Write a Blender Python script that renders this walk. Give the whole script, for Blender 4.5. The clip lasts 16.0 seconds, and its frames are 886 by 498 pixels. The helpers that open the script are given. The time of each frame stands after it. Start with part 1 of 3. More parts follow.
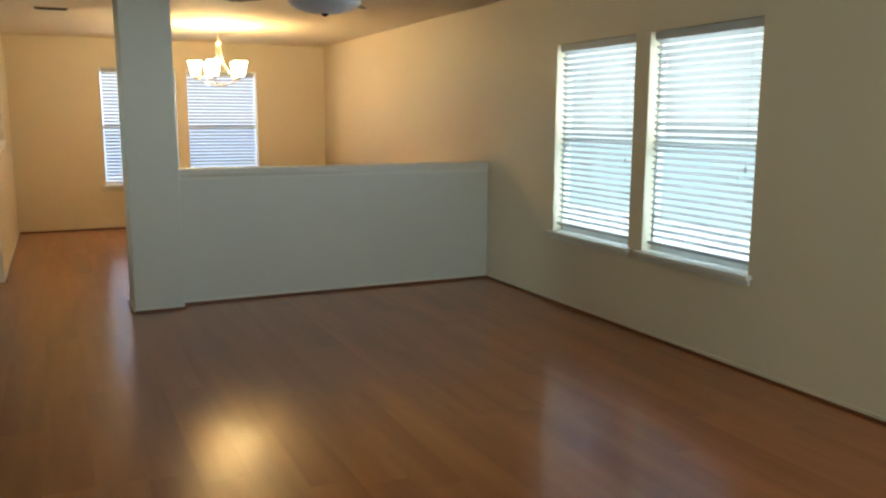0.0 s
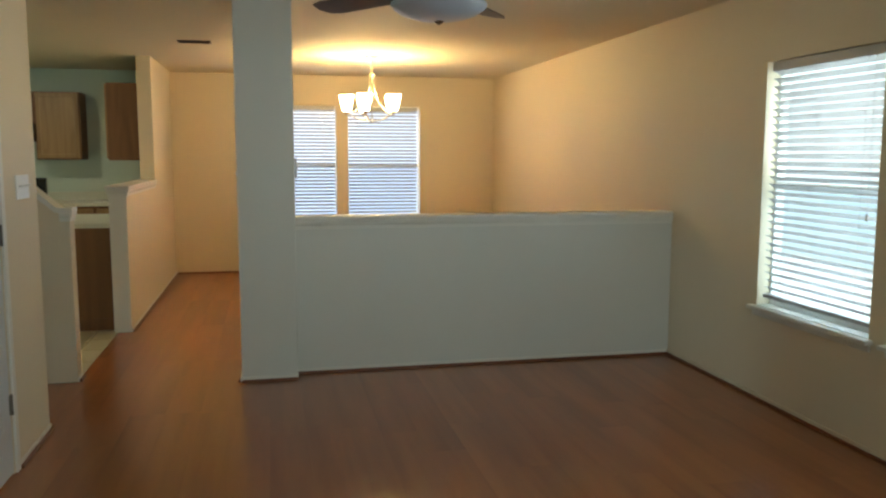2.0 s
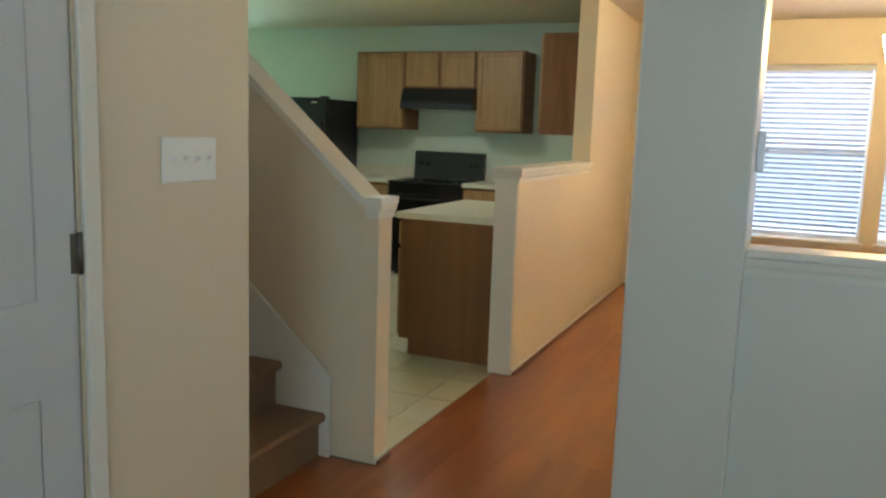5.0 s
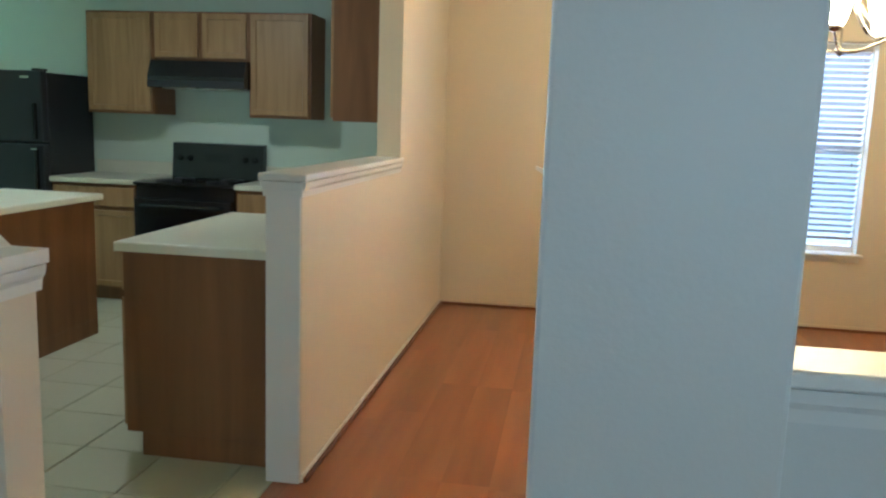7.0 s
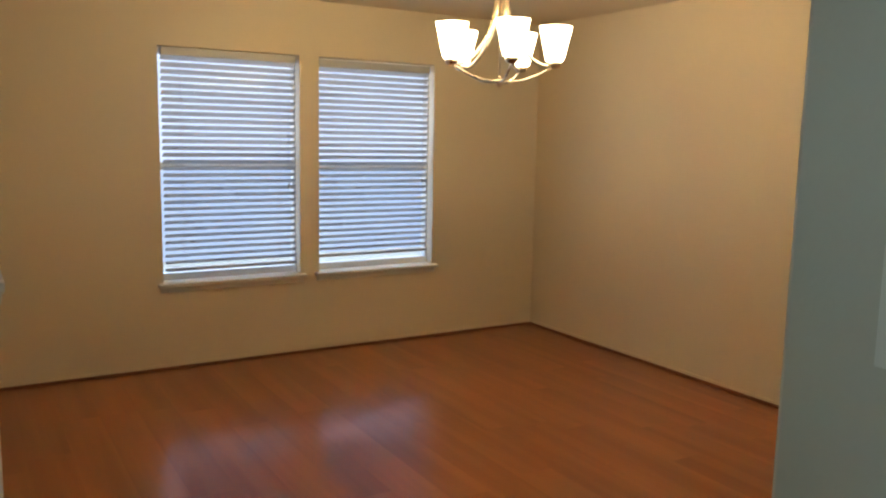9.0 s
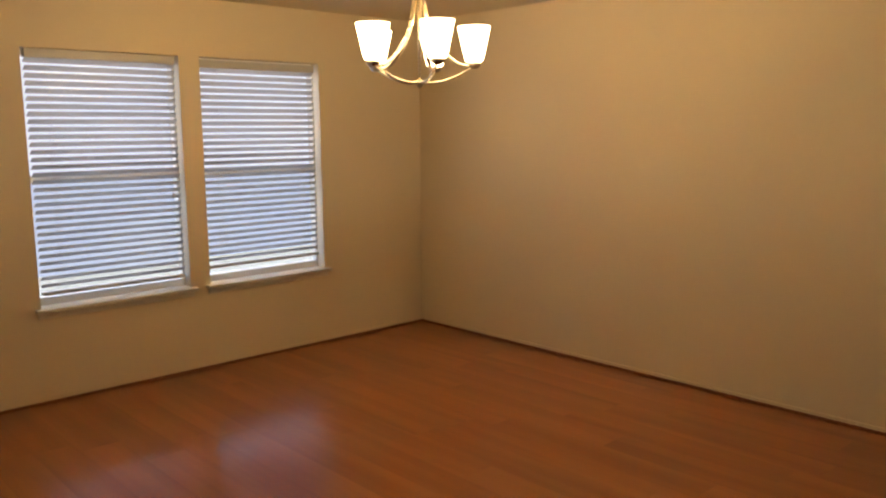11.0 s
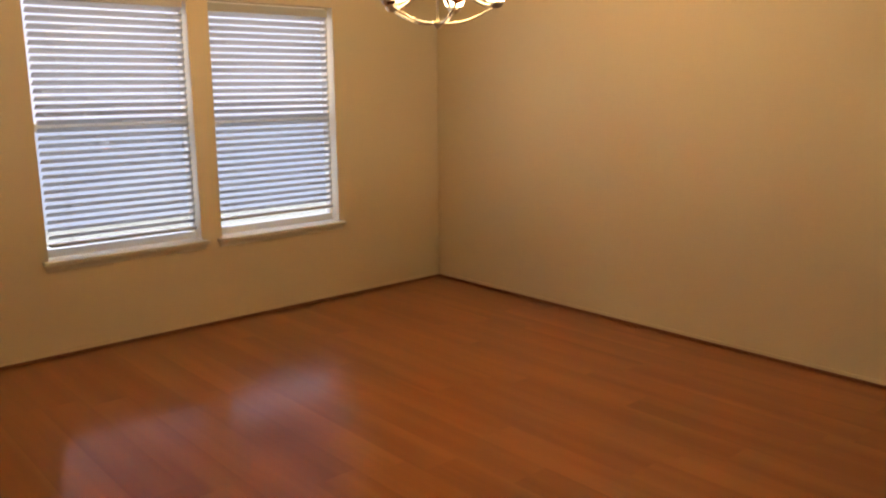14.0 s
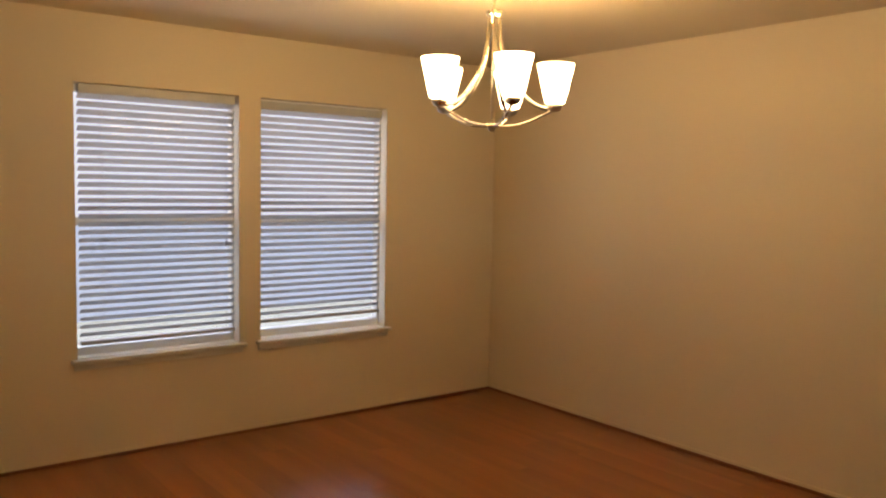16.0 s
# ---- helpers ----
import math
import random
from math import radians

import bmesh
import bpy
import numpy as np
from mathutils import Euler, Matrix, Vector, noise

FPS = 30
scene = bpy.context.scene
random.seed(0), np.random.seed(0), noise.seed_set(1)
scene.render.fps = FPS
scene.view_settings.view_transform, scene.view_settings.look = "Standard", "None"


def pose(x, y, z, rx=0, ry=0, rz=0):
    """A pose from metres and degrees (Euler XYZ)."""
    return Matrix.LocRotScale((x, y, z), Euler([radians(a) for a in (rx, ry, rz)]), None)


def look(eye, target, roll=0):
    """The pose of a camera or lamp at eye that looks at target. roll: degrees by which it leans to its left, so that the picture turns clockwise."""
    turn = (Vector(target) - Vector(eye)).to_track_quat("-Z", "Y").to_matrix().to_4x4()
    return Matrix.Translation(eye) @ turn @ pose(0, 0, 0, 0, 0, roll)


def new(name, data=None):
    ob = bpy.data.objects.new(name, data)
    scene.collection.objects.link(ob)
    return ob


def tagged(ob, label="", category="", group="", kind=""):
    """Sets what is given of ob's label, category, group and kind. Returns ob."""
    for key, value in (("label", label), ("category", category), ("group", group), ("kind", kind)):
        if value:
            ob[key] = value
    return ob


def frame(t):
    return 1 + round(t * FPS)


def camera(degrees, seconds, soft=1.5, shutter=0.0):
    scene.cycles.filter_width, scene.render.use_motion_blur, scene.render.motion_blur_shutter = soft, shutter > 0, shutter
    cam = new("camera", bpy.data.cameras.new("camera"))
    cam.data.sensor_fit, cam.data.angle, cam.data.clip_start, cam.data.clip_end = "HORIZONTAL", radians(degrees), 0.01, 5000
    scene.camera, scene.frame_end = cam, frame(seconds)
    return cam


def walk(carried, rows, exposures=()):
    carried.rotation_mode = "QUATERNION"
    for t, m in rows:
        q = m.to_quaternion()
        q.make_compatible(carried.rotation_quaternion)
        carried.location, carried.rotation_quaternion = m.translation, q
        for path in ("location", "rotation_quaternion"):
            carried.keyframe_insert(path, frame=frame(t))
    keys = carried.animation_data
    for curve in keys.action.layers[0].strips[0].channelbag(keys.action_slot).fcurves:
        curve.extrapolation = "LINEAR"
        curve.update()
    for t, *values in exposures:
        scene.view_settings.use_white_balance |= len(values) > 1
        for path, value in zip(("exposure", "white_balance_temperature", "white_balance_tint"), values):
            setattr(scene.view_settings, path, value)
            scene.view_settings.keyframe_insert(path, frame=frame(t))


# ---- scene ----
cam = camera(57.7, 16.0, 2.3)

PATH = [
    (0, (-3.532, -6.424, 1.454), (-2.678, -4.644, 1.132), 0.2),
    (0.5, (-3.37, -6.275, 1.451), (-2.527, -4.489, 1.133), 0.1),
    (1, (-3.216, -6.039, 1.45), (-2.448, -4.216, 1.154), 0.1),
    (1.5, (-3.036, -5.744, 1.439), (-2.406, -3.864, 1.18), 0.0),
    (2, (-2.862, -5.375, 1.477), (-2.446, -3.433, 1.241), 0.1),
    (2.5, (-2.684, -4.975, 1.477), (-2.58, -2.991, 1.253), 0.7),
    (3, (-2.69, -4.473, 1.47), (-2.902, -2.501, 1.209), 1.2),
    (3.5, (-2.631, -3.997, 1.447), (-3.255, -2.118, 1.164), 1.6),
    (3.7, (-2.602, -3.83, 1.447), (-3.402, -2.018, 1.162), 1.5),
    (5.8, (-2.59, -2.15, 1.39), (-3.315, -0.312, 1.078), 3.4),
    (6, (-2.621, -1.994, 1.389), (-3.269, -0.128, 1.077), 3.4),
    (6.5, (-2.771, -1.603, 1.408), (-3.276, 0.307, 1.091), 2.6),
    (7, (-3.029, -1.275, 1.418), (-3.336, 0.677, 1.106), 2.0),
    (7.5, (-3.282, -1.209, 1.488), (-3.25, 0.768, 1.193), 2.7),
    (8, (-3.566, -0.968, 1.536), (-3.178, 0.972, 1.247), 2.1),
    (8.5, (-3.8, -0.594, 1.519), (-3.072, 1.25, 1.252), 2.1),
    (9, (-4.06, -0.405, 1.537), (-3.037, 1.291, 1.262), 1.1),
    (9.5, (-4.314, -0.270, 1.585), (-3.082, 1.277, 1.286), 0.6),
    (10, (-4.370, -0.212, 1.590), (-3.054, 1.262, 1.278), -0.5),
    (12.5, (-4.358, 0.040, 1.557), (-3.002, 1.482, 1.279), -0.5),
    (13, (-4.304, 0.040, 1.545), (-2.969, 1.499, 1.244), -0.7),
    (13.5, (-4.282, 0.040, 1.504), (-2.961, 1.504, 1.168), -0.3),
    (14, (-4.260, 0.040, 1.536), (-2.959, 1.505, 1.137), -0.5),
    (14.5, (-4.225, 0.040, 1.527), (-2.926, 1.520, 1.164), -0.6),
    (15, (-4.120, 0.045, 1.558), (-2.834, 1.553, 1.293), -0.4),
    (15.5, (-4.045, 0.135, 1.456), (-2.761, 1.661, 1.295), 0.6),
    (16, (-4.025, 0.252, 1.552), (-2.811, 1.834, 1.396), 1.1),
]
EXPOSURE = [
    (0, 0.46, 6700, 10), (2.5, 0.38, 6850, 10), (3.7, 0.48, 6500, 10), (5.8, 0.95, 5700, 9), (6.5, 0.82, 5350, 8), (7, 0.86, 5050, 7), (7.5, 0.8, 4850, 6), (8, 0.32, 5150, 8), (8.5, 0.02, 5600, 10),
    (9, -0.18, 6300, 13), (10, -0.26, 7200, 17), (12.5, -0.25, 7650, 22), (13.3, -0.19, 7650, 22), (14.1, -0.06, 7650, 22), (14.5, 0.05, 7650, 22), (15, -0.08, 7650, 22), (15.5, -0.28, 7650, 22), (16, -0.38, 7650, 22),
]
walk(cam, [(t, look(eye, target, roll)) for t, eye, target, roll in PATH], EXPOSURE)

# ---- light and exposure ----
H = 2.44
world = bpy.data.worlds.new("world")
scene.world = world
world.use_nodes = True
wn = world.node_tree
sky = wn.nodes.new("ShaderNodeTexSky")
sky.sky_type = 'NISHITA'
sky.sun_disc = False
sky.sun_elevation, sky.sun_rotation = radians(62), radians(200)
wn.nodes["Background"].inputs["Strength"].default_value = 0.12
wn.links.new(sky.outputs[0], wn.nodes["Background"].inputs["Color"])


def lamp(name, kind, m, energy, color, **settings):
    d = bpy.data.lights.new(name, kind)
    d.energy, d.color = energy, color
    for key, value in settings.items():
        if key == "size":
            d.size = value
        elif key == "size_y":
            d.shape, d.size_y = 'RECTANGLE', value
        elif key == "radius":
            d.shadow_soft_size = value
        elif key == "angle":
            d.angle = value
        elif key == "spread":
            d.spread = value
    ob = new(name, d)
    ob.matrix_world = m
    return ob


lamp("sun", 'SUN', look((0, 0, 0), (0.20, 0.42, -0.88)), 4.5, (1.0, 0.96, 0.90), angle=radians(0.5))
DAY = (0.72, 0.93, 1.0)
# unseen front window and its skylight, added to light the column and half wall
ADDED_SOUTHWIN = (-2.1, -0.1, 0.65, 2.03)
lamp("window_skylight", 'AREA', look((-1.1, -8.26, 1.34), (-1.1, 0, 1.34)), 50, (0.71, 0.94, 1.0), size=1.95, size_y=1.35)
# skylight in the openings of the windows, outside the panes
EAST = [(-2.02, -1.08), (-3.10, -2.165)]
NORTH = [(-2.965, -2.035), (-1.895, -0.97)]
WZ0, WZ1, WN1 = 0.57, 2.01, 2.07
YN, KN = 4.885, 4.78
# opening of an unseen landing window, added to let light onto the column
ADDED_STAIRWIN = (-0.80, 0.02, 3.2, 4.5)
KWIN = (-9.36, -8.47, 1.05, 2.0)
for y0, y1 in EAST:
    lamp("window_skylight", 'AREA', look((0.32, (y0 + y1) / 2, 1.3), (-1, (y0 + y1) / 2, 1.3)), 15, DAY, size=1.05, size_y=1.6)
for x0, x1 in NORTH:
    lamp("window_skylight", 'AREA', look(((x0 + x1) / 2, 5.2, 1.3), ((x0 + x1) / 2, 3, 1.3)), 8, (0.64, 0.75, 1.0), size=1.05, size_y=1.6)
lamp("window_skylight", 'AREA', look((-8.91, 5.1, 1.5), (-8.91, 3, 1.5)), 62, (0.58, 1.0, 0.92), size=1.0, size_y=1.1)
# extra skylight at the added landing window, brightens the column's west side
lamp("window_skylight", 'AREA', look((-9.8, -0.39, 3.85), (-3.1, 0, 1.5)), 80, DAY, size=0.8, size_y=1.3)
CH = (-1.845, 2.78)
WARM = (1.0, 0.69, 0.27)


# ---- materials ----
def mat(name, base, rough=0.6, metal=0.0, vary=0.06, scale=6.0, bump=0.05, fine=120.0, tint=0.0, coat=0.0, spec=0.5, stretch=(1, 1, 1)):
    """A painted or plain surface: two scales of tone, fine relief, a rougher and a smoother patch."""
    m = bpy.data.materials.new(name)
    m.use_nodes = True
    n, l = m.node_tree.nodes, m.node_tree.links
    b = n["Principled BSDF"]
    co = n.new("ShaderNodeTexCoord")
    mp = n.new("ShaderNodeMapping")
    mp.inputs["Scale"].default_value = stretch
    l.new(co.outputs["Object"], mp.inputs["Vector"])
    big, small = n.new("ShaderNodeTexNoise"), n.new("ShaderNodeTexNoise")
    big.inputs["Scale"].default_value, small.inputs["Scale"].default_value = scale, fine
    big.inputs["Detail"].default_value = 5
    for t in (big, small):
        l.new(mp.outputs[0], t.inputs["Vector"])
    mix = n.new("ShaderNodeMix")
    mix.data_type = 'RGBA'
    mix.inputs[6].default_value = (*[c * (1 - vary) for c in base], 1)
    mix.inputs[7].default_value = (*[min(1, c * (1 + vary)) for c in base], 1)
    add = n.new("ShaderNodeMath")
    add.operation = 'MULTIPLY_ADD'
    add.inputs[1].default_value, add.inputs[2].default_value = 0.35, 0.0
    l.new(small.outputs[0], add.inputs[0])
    add2 = n.new("ShaderNodeMath")
    add2.operation = 'MULTIPLY_ADD'
    add2.inputs[1].default_value = 0.65
    l.new(big.outputs[0], add2.inputs[0])
    l.new(add.outputs[0], add2.inputs[2])
    l.new(add2.outputs[0], mix.inputs[0])
    colour = mix.outputs[2]
    if tint:
        info = n.new("ShaderNodeObjectInfo")
        hsv = n.new("ShaderNodeHueSaturation")
        rng = n.new("ShaderNodeMapRange")
        rng.inputs[3].default_value, rng.inputs[4].default_value = 1 - tint, 1 + tint
        l.new(info.outputs["Random"], rng.inputs[0])
        l.new(rng.outputs[0], hsv.inputs["Value"])
        l.new(colour, hsv.inputs["Color"])
        colour = hsv.outputs[0]
    l.new(colour, b.inputs["Base Color"])
    rr = n.new("ShaderNodeMapRange")
    rr.inputs[3].default_value, rr.inputs[4].default_value = max(0.02, rough - 0.06), min(1, rough + 0.06)
    l.new(big.outputs[0], rr.inputs[0])
    l.new(rr.outputs[0], b.inputs["Roughness"])
    b.inputs["Metallic"].default_value = metal
    b.inputs["Coat Weight"].default_value = coat
    b.inputs["Coat Roughness"].default_value = 0.12
    b.inputs["Specular IOR Level"].default_value = spec
    if bump:
        bp = n.new("ShaderNodeBump")
        bp.inputs["Strength"].default_value, bp.inputs["Distance"].default_value = bump, 0.004
        l.new(small.outputs[0], bp.inputs["Height"])
        l.new(bp.outputs[0], b.inputs["Normal"])
    return m


def wood(name, dark, light, rough=0.35, axis=1, rings=9.0, tint=0.0, coat=0.0, spec=0.5, bump=0.03, even=False):
    """Wood with grain drawn out along one axis of the object."""
    m = mat(name, light, rough, bump=bump, coat=coat, spec=spec)
    n, l = m.node_tree.nodes, m.node_tree.links
    b = n["Principled BSDF"]
    co, info = n.new("ShaderNodeTexCoord"), n.new("ShaderNodeObjectInfo")
    shift = n.new("ShaderNodeVectorMath")
    shift.operation = 'MULTIPLY_ADD'
    shift.inputs[1].default_value = (37, 23, 11)
    l.new(info.outputs["Random"], shift.inputs[0])
    l.new(co.outputs["Object"], shift.inputs[2])
    mp = n.new("ShaderNodeMapping")
    s = [rings] * 3
    s[axis] = rings * 0.08
    mp.inputs["Scale"].default_value = s
    l.new(shift.outputs[0], mp.inputs["Vector"])
    grain, fibre = n.new("ShaderNodeTexNoise"), n.new("ShaderNodeTexNoise")
    grain.inputs["Scale"].default_value, fibre.inputs["Scale"].default_value = 1.0, 14.0
    grain.inputs["Detail"].default_value, grain.inputs["Distortion"].default_value = 6, 0.8
    for t in (grain, fibre):
        l.new(mp.outputs[0], t.inputs["Vector"])
    both = n.new("ShaderNodeMath")
    both.operation = 'MULTIPLY_ADD'
    both.inputs[1].default_value = 0.12
    l.new(fibre.outputs[0], both.inputs[0])
    half = n.new("ShaderNodeMath")
    half.operation = 'MULTIPLY'
    half.inputs[1].default_value = 0.88
    l.new(grain.outputs[0], half.inputs[0])
    l.new(half.outputs[0], both.inputs[2])
    ramp = n.new("ShaderNodeValToRGB")
    ramp.color_ramp.elements[0].position, ramp.color_ramp.elements[1].position = 0.32, 0.68
    ramp.color_ramp.elements[0].color, ramp.color_ramp.elements[1].color = (*dark, 1), (*light, 1)
    l.new(both.outputs[0], ramp.inputs[0])
    hsv, rng = n.new("ShaderNodeHueSaturation"), n.new("ShaderNodeMapRange")
    rng.inputs[3].default_value, rng.inputs[4].default_value = 1 - tint, 1 + tint
    l.new(info.outputs["Random"], rng.inputs[0])
    l.new(rng.outputs[0], hsv.inputs["Value"])
    l.new(ramp.outputs[0], hsv.inputs["Color"])
    l.new(hsv.outputs[0], b.inputs["Base Color"])
    if even:
        grain.inputs["Distortion"].default_value, grain.inputs["Detail"].default_value = 0.0, 3
        both.inputs[1].default_value, half.inputs[1].default_value = 0.06, 0.94
        for link in list(b.inputs["Roughness"].links):
            l.remove(link)
        b.inputs["Roughness"].default_value, b.inputs["Coat Roughness"].default_value = rough, 0.18
    return m


def glow(name, base, strength, rough=0.5):
    m = mat(name, base, rough, bump=0)
    b = m.node_tree.nodes["Principled BSDF"]
    b.inputs["Emission Color"].default_value = (*base, 1)
    b.inputs["Emission Strength"].default_value = strength
    return m


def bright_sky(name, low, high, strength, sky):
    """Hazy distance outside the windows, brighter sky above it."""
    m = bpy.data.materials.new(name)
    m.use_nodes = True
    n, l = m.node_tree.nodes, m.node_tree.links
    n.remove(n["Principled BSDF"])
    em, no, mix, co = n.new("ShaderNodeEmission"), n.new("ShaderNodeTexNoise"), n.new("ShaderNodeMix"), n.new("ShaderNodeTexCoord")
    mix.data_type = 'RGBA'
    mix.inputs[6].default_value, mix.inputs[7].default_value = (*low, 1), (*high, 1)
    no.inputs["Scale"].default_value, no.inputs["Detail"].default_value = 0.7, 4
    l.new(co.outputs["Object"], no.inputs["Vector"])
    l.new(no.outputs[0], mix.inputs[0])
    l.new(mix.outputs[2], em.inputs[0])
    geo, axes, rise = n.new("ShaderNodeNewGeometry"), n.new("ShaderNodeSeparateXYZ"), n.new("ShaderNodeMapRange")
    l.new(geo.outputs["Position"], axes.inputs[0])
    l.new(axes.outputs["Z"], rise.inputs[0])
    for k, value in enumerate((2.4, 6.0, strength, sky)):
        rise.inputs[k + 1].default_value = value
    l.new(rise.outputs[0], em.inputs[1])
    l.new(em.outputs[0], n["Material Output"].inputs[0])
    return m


def glass(name, clarity=(0.95, 0.97, 0.96), shine=0.02):
    m = bpy.data.materials.new(name)
    m.use_nodes = True
    n, l = m.node_tree.nodes, m.node_tree.links
    n.remove(n["Principled BSDF"])
    clear, gloss, mix = n.new("ShaderNodeBsdfTransparent"), n.new("ShaderNodeBsdfGlossy"), n.new("ShaderNodeMixShader")
    clear.inputs[0].default_value = (*clarity, 1)
    gloss.inputs["Roughness"].default_value = 0.1
    mix.inputs[0].default_value = shine
    l.new(clear.outputs[0], mix.inputs[1])
    l.new(gloss.outputs[0], mix.inputs[2])
    l.new(mix.outputs[0], n["Material Output"].inputs[0])
    return m


CREAM = mat("cream_wall_paint", (0.66, 0.57, 0.425), 0.55, vary=0.04, scale=1.5, bump=0.12, fine=90)
# the cream wall paint made paler and greyer, to carry window daylight in its colour
CREAM_DAYLIT = mat("daylit_cream_wall_paint", (0.62, 0.61, 0.56), 0.40, vary=0.04, scale=1.5, bump=0.12, fine=90)
KPAINT = mat("kitchen_wall_paint", (0.58, 0.66, 0.56), 0.5, vary=0.04, scale=1.5, bump=0.2, fine=90)
CEIL = mat("ceiling_paint", (0.70, 0.62, 0.46), 0.8, vary=0.05, scale=2.0, bump=0.5, fine=140)
TRIM = mat("white_trim_paint", (0.70, 0.68, 0.62), 0.35, vary=0.03, bump=0.05)
DOORP = mat("white_door_paint", (0.55, 0.56, 0.57), 0.42, vary=0.03, bump=0.08, fine=60)
VINYL = mat("white_vinyl", (0.78, 0.78, 0.76), 0.35, vary=0.02, bump=0)
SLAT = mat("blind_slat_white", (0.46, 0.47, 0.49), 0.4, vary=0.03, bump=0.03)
LAMINATE = wood("red_brown_laminate", (0.25, 0.074, 0.020), (0.37, 0.122, 0.036), 0.28, axis=1, rings=7, tint=0.06, spec=0.2, bump=0, coat=0.65, even=True)
SHOE = wood("brown_shoe_moulding_wood", (0.14, 0.045, 0.018), (0.21, 0.07, 0.028), 0.4, axis=1)
OAK = wood("oak_cabinet_wood", (0.27, 0.15, 0.06), (0.40, 0.235, 0.105), 0.42, axis=2, rings=16, tint=0.04)
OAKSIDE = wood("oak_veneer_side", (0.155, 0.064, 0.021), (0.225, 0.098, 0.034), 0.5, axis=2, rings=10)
COUNTER = mat("cream_laminate_counter", (0.66, 0.64, 0.52), 0.35, vary=0.07, scale=30, bump=0.02)
TILE = mat("cream_ceramic_tile", (0.50, 0.49, 0.36), 0.42, vary=0.05, scale=2.5, bump=0.02, tint=0.025)
GROUT = mat("dark_grout", (0.16, 0.14, 0.11), 0.9, vary=0.2, scale=20, bump=0.3)
BLACK = mat("black_enamel", (0.012, 0.012, 0.014), 0.22, vary=0.3, bump=0.02)
BLACKT = mat("black_textured_steel", (0.016, 0.017, 0.022), 0.42, vary=0.25, bump=0.15, fine=200)
DARKGLASS = mat("black_oven_glass", (0.006, 0.006, 0.008), 0.08, bump=0)
STEEL = mat("brushed_nickel", (0.55, 0.50, 0.42), 0.28, metal=1.0, vary=0.08, bump=0.02)
CHROME = mat("polished_chrome", (0.70, 0.69, 0.66), 0.12, metal=1.0, bump=0)
DULL = mat("dull_grey_metal", (0.42, 0.42, 0.44), 0.4, metal=0.8, vary=0.08, bump=0.02)
HINGE = mat("dark_hinge_metal", (0.16, 0.15, 0.13), 0.4, metal=0.9, bump=0.05)
CARPET = mat("brown_stair_carpet", (0.27, 0.165, 0.095), 0.95, vary=0.25, scale=35, bump=1.0, fine=500)
FANWOOD = wood("dark_fan_blade_wood", (0.030, 0.014, 0.008), (0.06, 0.028, 0.015), 0.4, axis=0)
BRONZE = mat("dark_bronze_metal", (0.05, 0.035, 0.025), 0.4, metal=0.8, bump=0.05)
FROST = mat("frosted_bowl_glass", (0.42, 0.44, 0.50), 0.35, vary=0.05, bump=0.05)
SHADE = glow("lit_frosted_shade", (1.0, 0.80, 0.46), 22.0)
CANLIGHT = glow("lit_lamp_diffuser", (1.0, 0.98, 0.85), 14.0)
GLASS = glass("window_glass")
SCREEN = glass("insect_screen_mesh", (0.84, 0.88, 0.92), 0.0)
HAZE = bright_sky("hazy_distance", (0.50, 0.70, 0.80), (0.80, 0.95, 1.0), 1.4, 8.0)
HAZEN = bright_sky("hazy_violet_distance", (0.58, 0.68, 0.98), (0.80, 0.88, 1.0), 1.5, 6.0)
VENT = mat("brown_vent_metal", (0.16, 0.11, 0.07), 0.5, metal=0.3, bump=0.05)
GROUND = mat("pale_concrete_ground", (0.50, 0.49, 0.45), 0.9, vary=0.15, scale=3, bump=0.3)


# ---- mesh helpers ----
def box(bm, x0, x1, y0, y1, z0, z1, bevel=0.0):
    m = Matrix.LocRotScale(((x0 + x1) / 2, (y0 + y1) / 2, (z0 + z1) / 2), None, (abs(x1 - x0), abs(y1 - y0), abs(z1 - z0)))
    vs = bmesh.ops.create_cube(bm, size=1, matrix=m)["verts"]
    if bevel:
        es = list({e for v in vs for e in v.link_edges})
        bmesh.ops.bevel(bm, geom=es, offset=bevel, segments=2, affect='EDGES', profile=0.5)
    return bm


def lathe(bm, prof, m=None, seg=24):
    """A turned shape from (radius, height) pairs round z."""
    m = m or Matrix()
    rings = []
    for r, z in prof:
        rings.append([bm.verts.new(m @ Vector((r * math.cos(2 * math.pi * i / seg), r * math.sin(2 * math.pi * i / seg), z))) for i in range(seg)])
    for a, b in zip(rings, rings[1:]):
        for i in range(seg):
            f = bm.faces.new((a[i], a[(i + 1) % seg], b[(i + 1) % seg], b[i]))
            f.smooth = True
    for ring, flip in ((rings[0], True), (rings[-1], False)):
        if prof[0 if flip else -1][0] > 1e-4:
            bm.faces.new(ring[::-1] if flip else ring)
    return bm


def tube(bm, pts, r, seg=10):
    """A round rod through points."""
    pts = [Vector(p) for p in pts]
    rings = []
    for i, p in enumerate(pts):
        d = (pts[min(i + 1, len(pts) - 1)] - pts[max(i - 1, 0)]).normalized()
        side = d.cross(Vector((0.13, 0.31, 0.94))).normalized()
        up = side.cross(d)
        rings.append([bm.verts.new(p + r * (side * math.cos(2 * math.pi * k / seg) + up * math.sin(2 * math.pi * k / seg))) for k in range(seg)])
    for a, b in zip(rings, rings[1:]):
        for k in range(seg):
            bm.faces.new((a[k], a[(k + 1) % seg], b[(k + 1) % seg], b[k])).smooth = True
    bm.faces.new(rings[0])
    bm.faces.new(rings[-1][::-1])
    return bm


